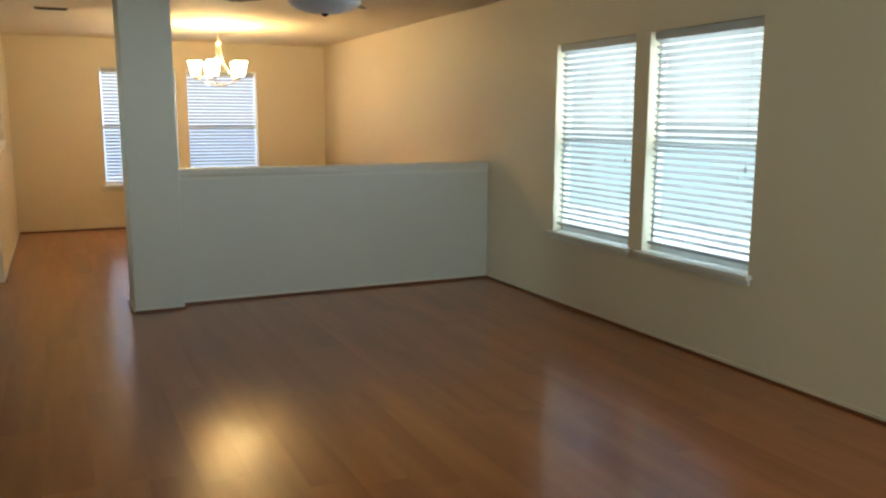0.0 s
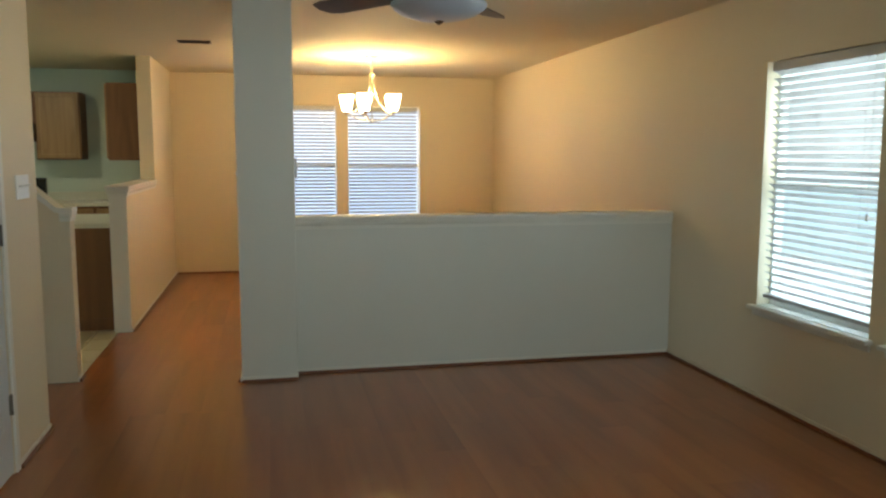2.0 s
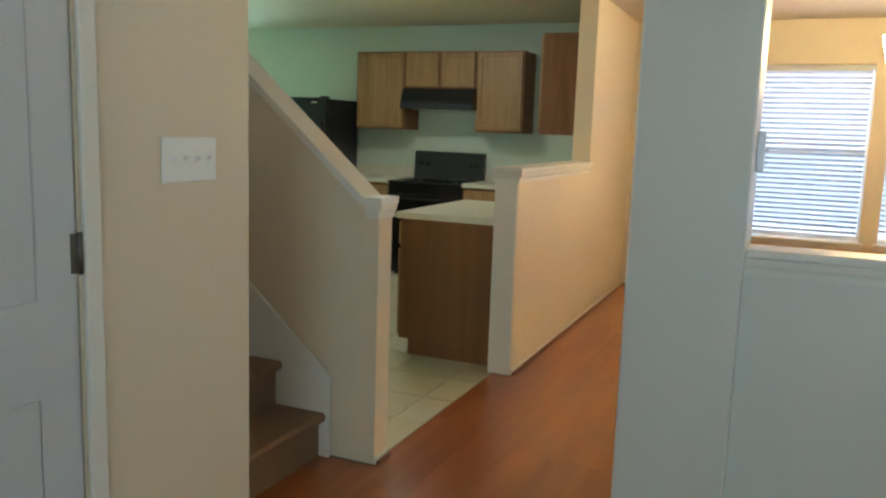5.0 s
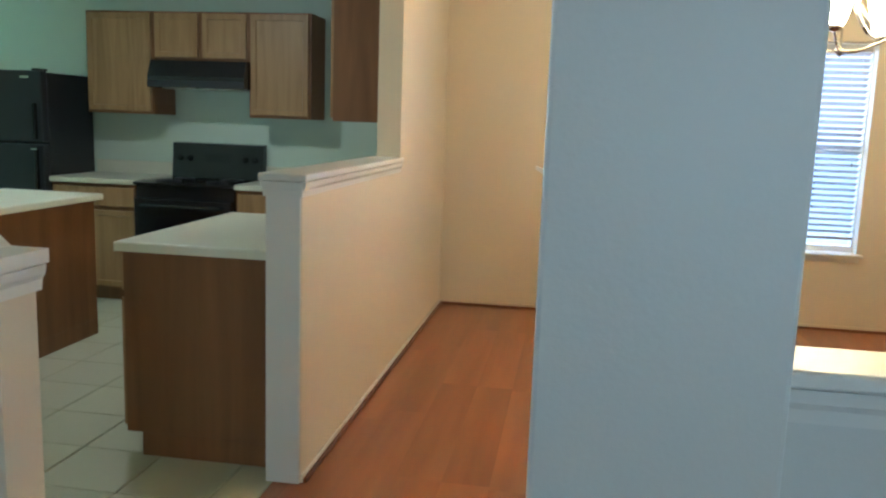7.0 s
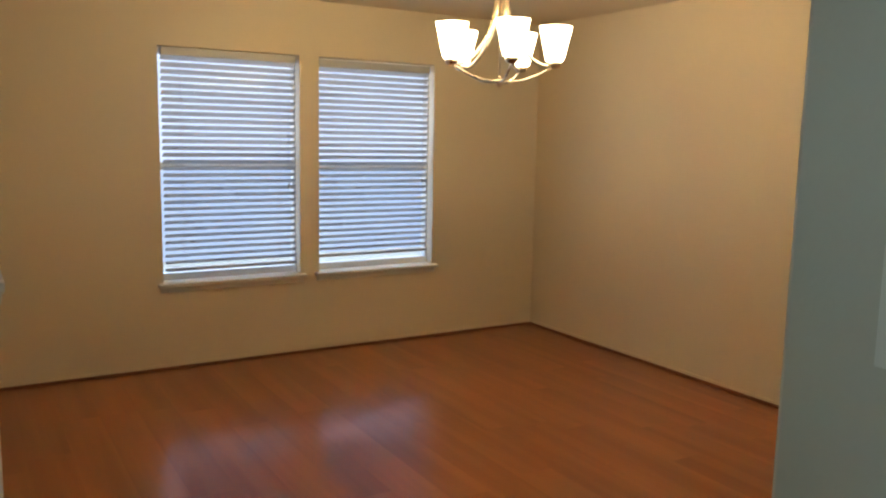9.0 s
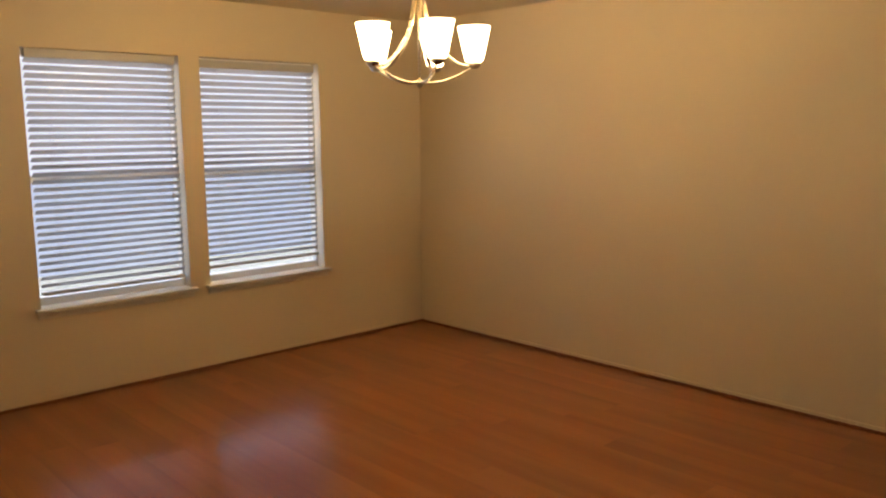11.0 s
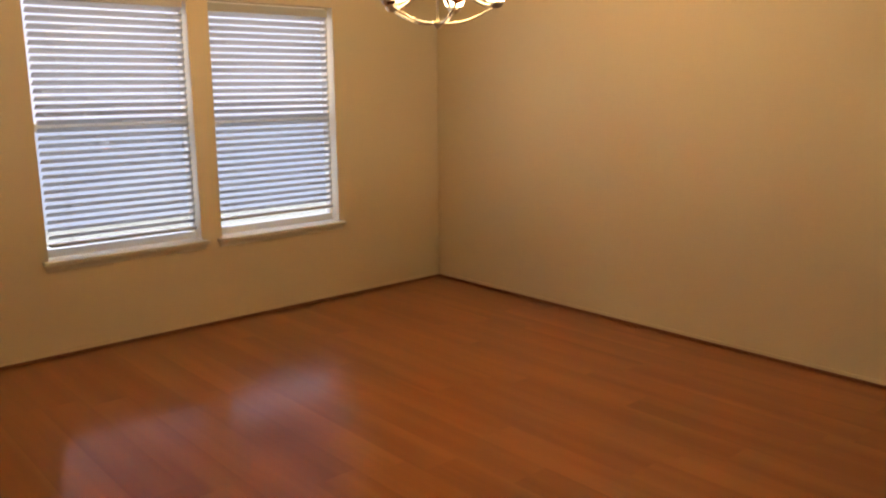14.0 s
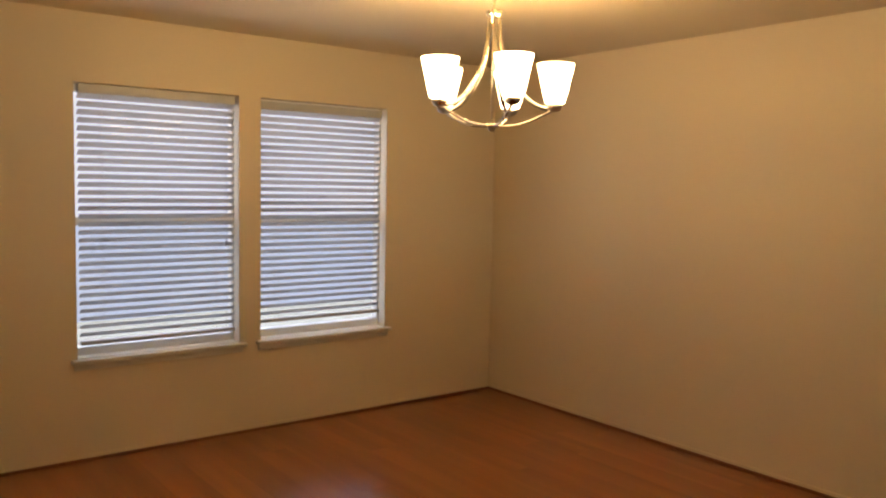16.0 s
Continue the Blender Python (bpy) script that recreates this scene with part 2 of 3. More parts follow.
def prism(bm, poly, axis, a, b):
    """A flat outline pushed from a to b along an axis (0 x, 1 y, 2 z)."""
    def place(u, v, w):
        return {0: (w, u, v), 1: (u, w, v), 2: (u, v, w)}[axis]
    lo = [bm.verts.new(place(u, v, a)) for u, v in poly]
    hi = [bm.verts.new(place(u, v, b)) for u, v in poly]
    k = len(poly)
    bm.faces.new(lo)
    bm.faces.new(hi[::-1])
    for i in range(k):
        bm.faces.new((lo[i], hi[i], hi[(i + 1) % k], lo[(i + 1) % k]))
    bmesh.ops.recalc_face_normals(bm, faces=bm.faces)
    return bm


def smooth(pts, steps=6):
    """Points along a smooth curve through the given ones."""
    pts = [Vector(p) for p in pts]
    out = []
    for i in range(len(pts) - 1):
        p0, p1, p2, p3 = pts[max(i - 1, 0)], pts[i], pts[i + 1], pts[min(i + 2, len(pts) - 1)]
        for s in range(steps):
            t = s / steps
            out.append(0.5 * (2 * p1 + (p2 - p0) * t + (2 * p0 - 5 * p1 + 4 * p2 - p3) * t * t + (3 * p1 - p0 - 3 * p2 + p3) * t ** 3))
    return out + [pts[-1]]


def mesh(name, bm, material):
    bmesh.ops.recalc_face_normals(bm, faces=bm.faces)
    me = bpy.data.meshes.new(name)
    bm.to_mesh(me)
    bm.free()
    me.materials.append(material)
    return me


def part(name, bm, material, parent=None, label="", m=None):
    ob = new(name, bm if isinstance(bm, bpy.types.Mesh) else mesh(name, bm, material))
    if m is not None:
        ob.matrix_basis = m
    ob.parent = parent
    return tagged(ob, label)


def thing(name, at, label, category, group="", kind=""):
    ob = new(name)
    ob.empty_display_size = 0.1
    ob.location = at
    return tagged(ob, label, category, group, kind)


def setting(name, bm, material, label, category):
    return tagged(part(name, bm, material), label, category, "", "structure")


def B(*args, **kw):
    return box(bmesh.new(), *args, **kw)


# ---- structure ----
def wall_holes(bm, axis, a0, a1, d0, d1, z0, z1, holes):
    """A straight wall along x (axis 0) or y (axis 1) with rectangular openings (from, to, sill, head), in order along it."""
    def seg(s0, s1, q0, q1):
        if s1 - s0 > 1e-4 and q1 - q0 > 1e-4:
            box(bm, *((s0, s1, d0, d1) if axis == 0 else (d0, d1, s0, s1)), q0, q1)
    at = a0
    for h0, h1, s, t in sorted(holes):
        seg(at, h0, z0, z1)
        seg(h0, h1, z0, s)
        seg(h0, h1, t, z1)
        at = h1
    seg(at, a1, z0, z1)
    return bm


YS = -8.2
setting("wall_east", wall_holes(bmesh.new(), 1, YS, YN, 0, 0.15, 0, H, [(a, b, WZ0, WZ1) for a, b in EAST]), CREAM, "cream painted wall with two blinded windows", "wall")
setting("wall_north", wall_holes(bmesh.new(), 0, -4.15, 0.15, YN, YN + 0.15, 0, H, [(a, b, WZ0, WN1) for a, b in NORTH]), CREAM, "cream dining room wall with two blinded windows", "wall")
setting("wall_kitchen_north", wall_holes(bmesh.new(), 0, -9.6, -4.15, KN, KN + 0.15, 0, H, [KWIN]), KPAINT, "pale kitchen wall behind stove and cabinets", "wall")
setting("wall_south", wall_holes(bmesh.new(), 0, -4.20, 0.15, YS - 0.15, YS, 0, H, [ADDED_SOUTHWIN]), CREAM, "plain cream painted wall", "wall")
DOOR = (-2.17, -1.465, 2.06)
setting("wall_west", wall_holes(bmesh.new(), 1, DOOR[0], -0.846, -4.20, -4.05, 0, H, [(DOOR[0], DOOR[1], 0, DOOR[2])]), CREAM, "cream painted wall with a closet door", "wall")
# same wall continued; its paler colour stands in for daylight south of the door
setting("wall_west_living", B(-4.20, -4.05, YS, DOOR[0] - 0.0005, 0, H), CREAM_DAYLIT, "cream living room wall beside the closet, daylight put into its colour", "wall")
setting("wall_closet_back", B(-4.9, -4.86, -2.6, -0.966, 0, H), CREAM_DAYLIT, "plain pale closet wall", "wall")
setting("wall_stair_south", B(-9.6, -4.20, -0.966, -0.846, 0, 4.9), CREAM, "cream painted stairwell wall", "wall")
setting("wall_kitchen_west", wall_holes(bmesh.new(), 1, -0.966, KN + 0.15, -9.75, -9.6, 0, 4.9, [ADDED_STAIRWIN]), KPAINT, "plain pale kitchen wall", "wall")
# column and half wall also wear the daylight-tinted wall colour
setting("column", B(-3.07, -2.71, -0.135, 0.30, 0, H, bevel=0.008), CREAM_DAYLIT, "square column beside the half wall, daylight put into its pale colour", "column")

# half wall between living and dining room, with its cap and moulding
hw = setting("half_wall", B(-2.71, 0, 0, 0.12, 0, 1.03), CREAM_DAYLIT, "half wall with a moulded cap, daylight put into its pale colour", "half wall")
part("cap", B(-2.71, -0.001, -0.022, 0.142, 1.033, 1.062, bevel=0.006), TRIM, hw, "white painted wooden cap")
part("moulding", prism(bmesh.new(), [(-0.001, 1.032), (-0.018, 1.032), (-0.016, 1.01), (-0.008, 0.998), (-0.006, 0.975), (-0.001, 0.975)], 0, -2.71, -0.001), TRIM, hw)
part("moulding", prism(bmesh.new(), [(0.121, 1.032), (0.138, 1.032), (0.136, 1.01), (0.128, 0.998), (0.126, 0.975), (0.121, 0.975)], 0, -2.71, -0.001), TRIM, hw)

# kitchen partition: half height, then up to the ceiling
PX0, PX1, PY0, PY1, PZ = -4.15, -4.012, 1.573, 3.27, 1.18
kp = setting("wall_kitchen_partition", box(B(PX0, PX1, PY0, PY1, 0, PZ), PX0, PX1, PY1, YN, 0, H), CREAM, "cream kitchen partition, half height with a cap, then full height", "wall")
part("cap", B(PX0 - 0.025, PX1 + 0.025, PY0 - 0.025, PY1 - 0.001, PZ + 0.002, PZ + 0.03, bevel=0.006), TRIM, kp, "white painted wooden cap")
part("end_board", B(PX0 + 0.001, PX1 - 0.001, PY0 - 0.012, PY0 - 0.001, 0.001, PZ, bevel=0.003), TRIM, kp, "white painted end board")
for s, x in ((1, PX1), (-1, PX0)):
    part("moulding", prism(bmesh.new(), [(x + s * 0.001, PZ), (x + s * 0.02, PZ), (x + s * 0.017, PZ - 0.02), (x + s * 0.009, PZ - 0.032), (x + s * 0.007, PZ - 0.055), (x + s * 0.001, PZ - 0.055)], 1, PY0 - 0.012, PY1 - 0.002), TRIM, kp)
part("moulding", prism(bmesh.new(), [(PY0 - 0.013, PZ), (PY0 - 0.028, PZ), (PY0 - 0.026, PZ - 0.02), (PY0 - 0.02, PZ - 0.032), (PY0 - 0.018, PZ - 0.055), (PY0 - 0.013, PZ - 0.055)], 0, PX0 - 0.007, PX1 + 0.007), TRIM, kp)

# knee wall beside the stairs, rising with them
KX, KY0, KY1, KZ, SLOPE = -4.11, 0.085, 0.20, 1.10, 0.873
kx_top = -4.19 - (H - KZ) / SLOPE
knee = setting("wall_knee_stairs", prism(bmesh.new(), [(KX, 0), (KX, KZ), (-4.19, KZ), (kx_top, H), (-9.6, H), (-9.6, 0)], 1, KY0, KY1), CREAM, "cream knee wall sloping up beside the stairs", "wall")
kl, ku = -4.19 - (H - 0.006 - KZ) / SLOPE, -4.19 - (H - 0.049 - KZ) / SLOPE
part("cap", prism(bmesh.new(), [(KX + 0.018, KZ + 0.002), (KX + 0.018, KZ + 0.032), (-4.178, KZ + 0.032), (ku, H - 0.004), (kl, H - 0.004), (-4.19, KZ + 0.002)], 1, KY0 - 0.018, KY1 + 0.022), TRIM, knee, "white painted sloping cap")
part("moulding", prism(bmesh.new(), [(KX + 0.001, KZ), (KX + 0.018, KZ), (KX + 0.015, KZ - 0.02), (KX + 0.008, KZ - 0.032), (KX + 0.006, KZ - 0.055), (KX + 0.001, KZ - 0.055)], 1, KY0 - 0.012, KY1 + 0.012), TRIM, knee)
for s, y in ((-1, KY0), (1, KY1)):
    part("moulding", prism(bmesh.new(), [(y + s * 0.001, KZ), (y + s * 0.018, KZ), (y + s * 0.015, KZ - 0.02), (y + s * 0.008, KZ - 0.032), (y + s * 0.006, KZ - 0.055), (y + s * 0.001, KZ - 0.055)], 0, KX + 0.005, -4.17), TRIM, knee)

# ceilings: the stairwell stays open above the flight
ceil = bmesh.new()
for x0, x1, y0, y1 in ((-4.20, 0.15, YS - 0.15, -0.966), (-4.9, 0.15, -0.966, 0.13), (-4.9, 0.15, 0.13, YN + 0.15), (-9.75, -4.9, 0.13, YN + 0.15), (-4.9, -4.20, -2.7, -0.966)):
    box(ceil, x0, x1, y0, y1, H, H + 0.12)
setting("ceiling", ceil, CEIL, "flat textured cream painted ceiling", "ceiling")
setting("ceiling_stairwell", B(-9.75, -4.78, -0.966, 0.25, 4.9, 5.0), CEIL, "plain ceiling high above the stairs", "ceiling")
setting("wall_stairwell_upper", box(B(-9.6, -4.78, 0.13, 0.25, H + 0.12, 4.9), -4.9, -4.78, -0.966, 0.13, H + 0.12, 4.9), CREAM_DAYLIT, "plain pale wall above the stairs", "wall")

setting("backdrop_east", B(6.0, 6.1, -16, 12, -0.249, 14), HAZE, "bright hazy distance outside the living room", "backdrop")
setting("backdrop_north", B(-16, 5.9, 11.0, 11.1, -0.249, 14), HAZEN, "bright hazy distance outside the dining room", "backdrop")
ground = setting("ground", B(-400, 400, -400, 400, -0.35, -0.25), GROUND, "pale concrete and dry ground outside", "ground")
setting("slab", box(B(-4.9, 0.15, YS - 0.15, YN + 0.15, -0.25, -0.0125), -9.75, -4.9, -0.966, YN + 0.15, -0.25, -0.0125), GROUT, "dark slab under the floor boards and tiles", "floor")


def run(bm, pts, prof):
    for a, b, (nx, ny) in pts:
        (x0, y0), (x1, y1) = a, b
        for t, h in prof:
            box(bm, min(x0, x1, x0 + nx * t, x1 + nx * t), max(x0, x1, x0 + nx * t, x1 + nx * t), min(y0, y1, y0 + ny * t, y1 + ny * t), max(y0, y1, y0 + ny * t, y1 + ny * t), 0.0005, h, bevel=0.003)
    return bm


LINES = {
    "east": ((-0.001, YS), (-0.001, -0.001), (-1, 0)), "east_dining": ((-0.001, 0.121), (-0.001, YN - 0.001), (-1, 0)),
    "north": ((PX1 + 0.001, YN - 0.001), (-0.001, YN - 0.001), (0, -1)), "half_wall": ((-2.709, -0.001), (-0.02, -0.001), (0, -1)),
    "half_wall_dining": ((-2.709, 0.121), (-0.02, 0.121), (0, 1)), "column_south": ((-3.07, -0.136), (-2.71, -0.136), (0, -1)),
    "column_west": ((-3.071, -0.135), (-3.071, 0.30), (-1, 0)),
    "west": ((-4.049, DOOR[1] + 0.06), (-4.049, -0.846), (1, 0)), "west_south": ((-4.049, YS), (-4.049, DOOR[0] - 0.06), (1, 0)),
    "partition": ((PX1 + 0.001, PY0 + 0.005), (PX1 + 0.001, YN - 0.001), (1, 0)), "knee_end": ((KX + 0.001, KY0), (KX + 0.001, KY1), (1, 0)),
}
for name, line in LINES.items():
    base = run(bmesh.new(), [line], [(0.008, 0.036)])
    setting("baseboard_" + name, base, CREAM if name in ("east_dining", "north", "half_wall_dining", "east") else TRIM, "low painted baseboard", "baseboard")
    (x0, y0), (x1, y1), (nx, ny) = line
    off = ((x0 + nx * 0.0085, y0 + ny * 0.0085), (x1 + nx * 0.0085, y1 + ny * 0.0085), (nx, ny))
    setting("trim_" + name, run(bmesh.new(), [off], [(0.014, 0.018)]), SHOE, "brown wooden shoe moulding along the floor", "moulding")


# ---- windows and blinds ----
def window(name, label, width, height):
    """A window in its own frame of axes: x along the wall, y out of the room, z up; origin at the sill's middle on the room's wall face."""
    w, h = width / 2, height
    win = thing(name, (0, 0, 0), label, "window", "", "structure")
    fr = bmesh.new()
    for x0, x1, z0, z1 in ((-w, -w + 0.014, 0, h), (w - 0.014, w, 0, h), (-w + 0.014, w - 0.014, 0, 0.05), (-w + 0.014, w - 0.014, h - 0.045, h)):
        box(fr, x0, x1, 0.085, 0.145, z0, z1, bevel=0.004)
    part("window_frame", fr, VINYL, win, "white vinyl frame")
    part("meeting_rail", B(-w + 0.015, w - 0.015, 0.092, 0.135, h * 0.5 - 0.025, h * 0.5 + 0.025, bevel=0.004), VINYL, win)
    for z0, z1, y in ((0.051, h * 0.5 - 0.026, 0.108), (h * 0.5 + 0.026, h - 0.046, 0.122)):
        pane = part("pane", B(-w + 0.015, w - 0.015, y, y + 0.004, z0, z1), GLASS, win, "clear glass pane")
        pane.visible_shadow = False
    screen = part("insect_screen", B(-w + 0.015, w - 0.015, 0.140, 0.1415, 0.051, h * 0.5 - 0.026), SCREEN, win, "grey mesh insect screen over the lower sash")
    screen.visible_shadow = False
    part("window_sill", B(-w - 0.035, w + 0.035, -0.05, -0.001, -0.022, 0.002, bevel=0.005), TRIM, win, "white painted sill")
    part("sill_board", B(-w + 0.001, w - 0.001, -0.001, 0.085, 0.0005, 0.004), TRIM, win)
    part("apron", B(-w - 0.02, w + 0.02, -0.016, -0.001, -0.06, -0.0225, bevel=0.003), TRIM, win)
    return win


SLAT_W, PITCH = 0.05, 0.0435
slat_cache = {}


def blind(label, width, height, drop, left=0.022, right=0.022, tilt=36.0, low=0.004):
    """A horizontal slat blind hung in the opening, in the window's axes; drop: how far its bottom rail hangs above the sill."""
    b = thing("venetian_blind", (0, 0, 0), label, "window blind", "window blinds")
    x0, x1, top = -width / 2 + left, width / 2 - right, height - low
    part("headrail", B(x0, x1, 0.012, 0.066, top - 0.05, top, bevel=0.003), SLAT, b, "white headrail")
    n = int((top - 0.06 - drop) / PITCH)
    key = round(x1 - x0, 3)
    if key not in slat_cache:
        bm = bmesh.new()
        k = 4
        rows = []
        for i in range(k + 1):
            u = (i / k - 0.5) * SLAT_W
            crown = 0.003 * (1 - (2 * i / k - 1) ** 2)
            rows.append([bm.verts.new((x, u, crown + dz)) for x in (-key / 2, key / 2) for dz in (0, 0.0028)])
        for a, c in zip(rows, rows[1:]):
            for p, q in ((0, 2), (2, 3), (3, 1), (1, 0)):
                bm.faces.new((a[p], a[q], c[q], c[p]))
        bm.faces.new(rows[0])
        bm.faces.new(rows[-1])
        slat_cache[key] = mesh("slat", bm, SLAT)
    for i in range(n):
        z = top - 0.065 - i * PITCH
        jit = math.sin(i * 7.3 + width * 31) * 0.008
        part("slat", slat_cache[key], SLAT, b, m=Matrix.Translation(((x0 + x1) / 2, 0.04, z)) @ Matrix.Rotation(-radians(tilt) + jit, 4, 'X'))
    zb = top - 0.065 - n * PITCH
    part("bottom_rail", B(x0, x1, 0.016, 0.064, zb - 0.012, zb + 0.008, bevel=0.003), SLAT, b, "white bottom rail")
    for x in (x0 + 0.12, x1 - 0.12):
        cord = bmesh.new()
        for y in (0.0135, 0.0665):
            tube(cord, [(x, y, top - 0.05), (x, y, zb)], 0.0009, 5)
        part("ladder_cord", cord, SLAT, b)
    pull = tube(bmesh.new(), [(x1 - 0.06, 0.006, top - 0.045), (x1 - 0.06, 0.005, zb + 0.55)], 0.0012, 5)
    lathe(pull, [(0.003, 0), (0.007, -0.012), (0.0075, -0.035), (0.002, -0.04)], Matrix.Translation((x1 - 0.06, 0.005, zb + 0.55)), 8)
    part("pull_cord", pull, SLAT, b, "cord with a tassel")
    return b


WH = WZ1 - WZ0
for i, (a, b) in enumerate(EAST):
    m = pose(0, (a + b) / 2, WZ0, 0, 0, -90)
    window("window_%d" % (i + 1), "white vinyl sash window in the living room wall", b - a, WH).matrix_basis = m
    blind("white slat blind, lowered and half open, in a living room window", b - a, WH, 0.035 if i == 0 else 0.05, 0.035, 0.012, 29.0).matrix_basis = m
for i, (a, b) in enumerate(NORTH):
    m = pose((a + b) / 2, YN, WZ0, 0, 0, 0)
    window("window_%d" % (i + 3), "white vinyl sash window in the dining room wall", b - a, WN1 - WZ0).matrix_basis = m
    blind("white slat blind, lowered and half open, in a dining room window", b - a, WN1 - WZ0, 0.085, 0.026 if i == 0 else 0.008, 0.02 if i == 0 else 0.034, 31.0, 0.004 + 0.012 * i).matrix_basis = m
window("window_6", "unseen white vinyl window in the front wall, added to light the column", ADDED_SOUTHWIN[1] - ADDED_SOUTHWIN[0], ADDED_SOUTHWIN[3] - ADDED_SOUTHWIN[2]).matrix_basis = pose((ADDED_SOUTHWIN[0] + ADDED_SOUTHWIN[1]) / 2, YS, ADDED_SOUTHWIN[2], 0, 0, 180)
window("window_7", "unseen white vinyl landing window, added to light the column", ADDED_STAIRWIN[1] - ADDED_STAIRWIN[0], ADDED_STAIRWIN[3] - ADDED_STAIRWIN[2]).matrix_basis = pose(-9.6, (ADDED_STAIRWIN[0] + ADDED_STAIRWIN[1]) / 2, ADDED_STAIRWIN[2], 0, 0, 90)
window("window_5", "white vinyl sash window beyond the fridge", KWIN[1] - KWIN[0], KWIN[3] - KWIN[2]).matrix_basis = pose((KWIN[0] + KWIN[1]) / 2, KN, KWIN[2])


# ---- closet door ----
def panel_bead(bm, x0, x1, z0, z1, arch=0.0):
    """A raised bead round a door panel; its head rises towards one side."""
    n = 8
    out = [(x0, z0), (x1, z0)]
    head = [(x1 + (x0 - x1) * i / n, z1 + arch * math.sin(math.pi * i / (2 * n))) for i in range(n + 1)]
    pts = [(p[0], 0.004, p[1]) for p in out + head + [out[0]]]
    return tube(bm, [(x, 0.0, z) for x, y, z in pts], 0.003, 6)


DW = DOOR[1] - DOOR[0] - 0.012
door = thing("door_1", (-4.05, DOOR[1], 0), "white painted moulded panel closet door, closed", "door", "", "structure")
dm = pose(0, 0, 0, 0, 0, 90)
leaf = part("leaf", B(-DW - 0.006, -0.006, -0.002, 0.034, 0.012, DOOR[2] - 0.006, bevel=0.002), DOORP, door, m=dm)
leaf.matrix_basis = Matrix.Translation((-0.034, 0, 0)) @ pose(0, 0, 0, 0, 0, 90) @ Matrix.Scale(-1, 4, (0, 1, 0))
for x0, x1, up in ((-DW + 0.10, -DW / 2 - 0.04, -1), (-DW / 2 + 0.03, -0.115, 1)):
    for z0, z1, arch in ((0.24, 0.80, 0.0), (1.02, 1.78, 0.12)):
        bm = bmesh.new()
        panel_bead(bm, *((x0, x1) if up > 0 else (x1, x0)), z0, z1, arch)
        part("panel_bead", bm, DOORP, door, m=dm)
for z in (0.33, 1.11, 1.88):
    hb = B(0.0005, 0.004, -0.022, 0.016, z - 0.045, z + 0.045)
    lathe(hb, [(0.0065, -0.048), (0.0065, 0.048)], Matrix.Translation((0.006, 0.0, z)), 10)
    part("hinge", hb, HINGE, door, "dark metal hinge")
kb = lathe(bmesh.new(), [(0.034, 0), (0.033, 0.006), (0.014, 0.012), (0.012, 0.034), (0.024, 0.042), (0.029, 0.055), (0.024, 0.068), (0.001, 0.072)], Matrix.Translation((0.001, -0.615, 0.935)) @ Matrix.Rotation(math.pi / 2, 4, 'Y'), 20)
part("knob", kb, CHROME, door, "polished metal knob")
casing = setting("trim_closet_door", bmesh.new(), TRIM, "white painted door casing", "trim")
cb = bmesh.new()
for y0, y1, z0, z1 in ((DOOR[0] - 0.057, DOOR[0], 0, DOOR[2] + 0.057), (DOOR[1] + 0.008, DOOR[1] + 0.057, 0, DOOR[2] + 0.057), (DOOR[0], DOOR[1] + 0.008, DOOR[2], DOOR[2] + 0.057)):
    box(cb, -4.049, -4.036, y0, y1, z0 + 0.001, z1, bevel=0.004)
cb.to_mesh(casing.data)
cb.free()


# ---- wall plates ----
def switch_plate(label, gangs, w, h, m, material=VINYL, deep=0.007):
    """A toggle switch plate in its own axes: x across, z up, y out of the wall."""
    t = thing("light_switch", (0, 0, 0), label, "light switch")
    part("plate", B(-w / 2, w / 2, 0.0005, deep, -h / 2, h / 2, bevel=0.0025), material, t)
    for g in range(gangs):
        x = (g - (gangs - 1) / 2) * 0.046
        tg = bmesh.new()
        box(tg, x - 0.005, x + 0.005, deep, deep + 0.0015, -0.012, 0.012)
        prism(tg, [(deep, -0.004), (deep, 0.006), (deep + 0.015, 0.012), (deep + 0.015, 0.006)], 0, x - 0.004, x + 0.004)
        part("toggle", tg, material, t)
        for z in (-0.030, 0.030):
            part("screw", lathe(bmesh.new(), [(0.0032, 0), (0.003, 0.001)], Matrix.Translation((x, deep, z)) @ Matrix.Rotation(-math.pi / 2, 4, 'X'), 8), material, t)
    t.matrix_basis = m
    return t


switch_plate("white single toggle light switch on the column", 1, 0.098, 0.158, pose(-3.07, 0.113, 1.338, 0, 0, 90))
switch_plate("white four-gang toggle switch plate on the closet wall", 4, 0.205, 0.117, pose(-4.05, -1.10, 1.312, 0, 0, -90))
switch_plate("shiny metal switch plate on the column", 1, 0.075, 0.135, pose(-2.71, 0.16, 1.375, 0, 0, -90), DULL, 0.024)


# ---- ceiling vent ----
vent = thing("ceiling_vent", (-3.48, 2.07, H), "small brown metal air vent in the ceiling", "air vent")
vf = bmesh.new()
for x0, x1, y0, y1 in ((-0.14, 0.14, -0.075, -0.055), (-0.14, 0.14, 0.055, 0.075), (-0.14, -0.12, -0.055, 0.055), (0.12, 0.14, -0.055, 0.055)):
    box(vf, x0, x1, y0, y1, -0.008, -0.0005, bevel=0.002)
part("frame", vf, VENT, vent)
part("backing", B(-0.12, 0.12, -0.055, 0.055, -0.003, -0.0005), BRONZE, vent)
louver = mesh("slat", prism(bmesh.new(), [(-0.007, -0.009), (-0.005, -0.009), (0.007, -0.0035), (0.005, -0.0035)], 0, -0.119, 0.119), VENT)
for i in range(6):
    part("slat", louver, VENT, vent, m=Matrix.Translation((0, -0.045 + i * 0.018, 0)))


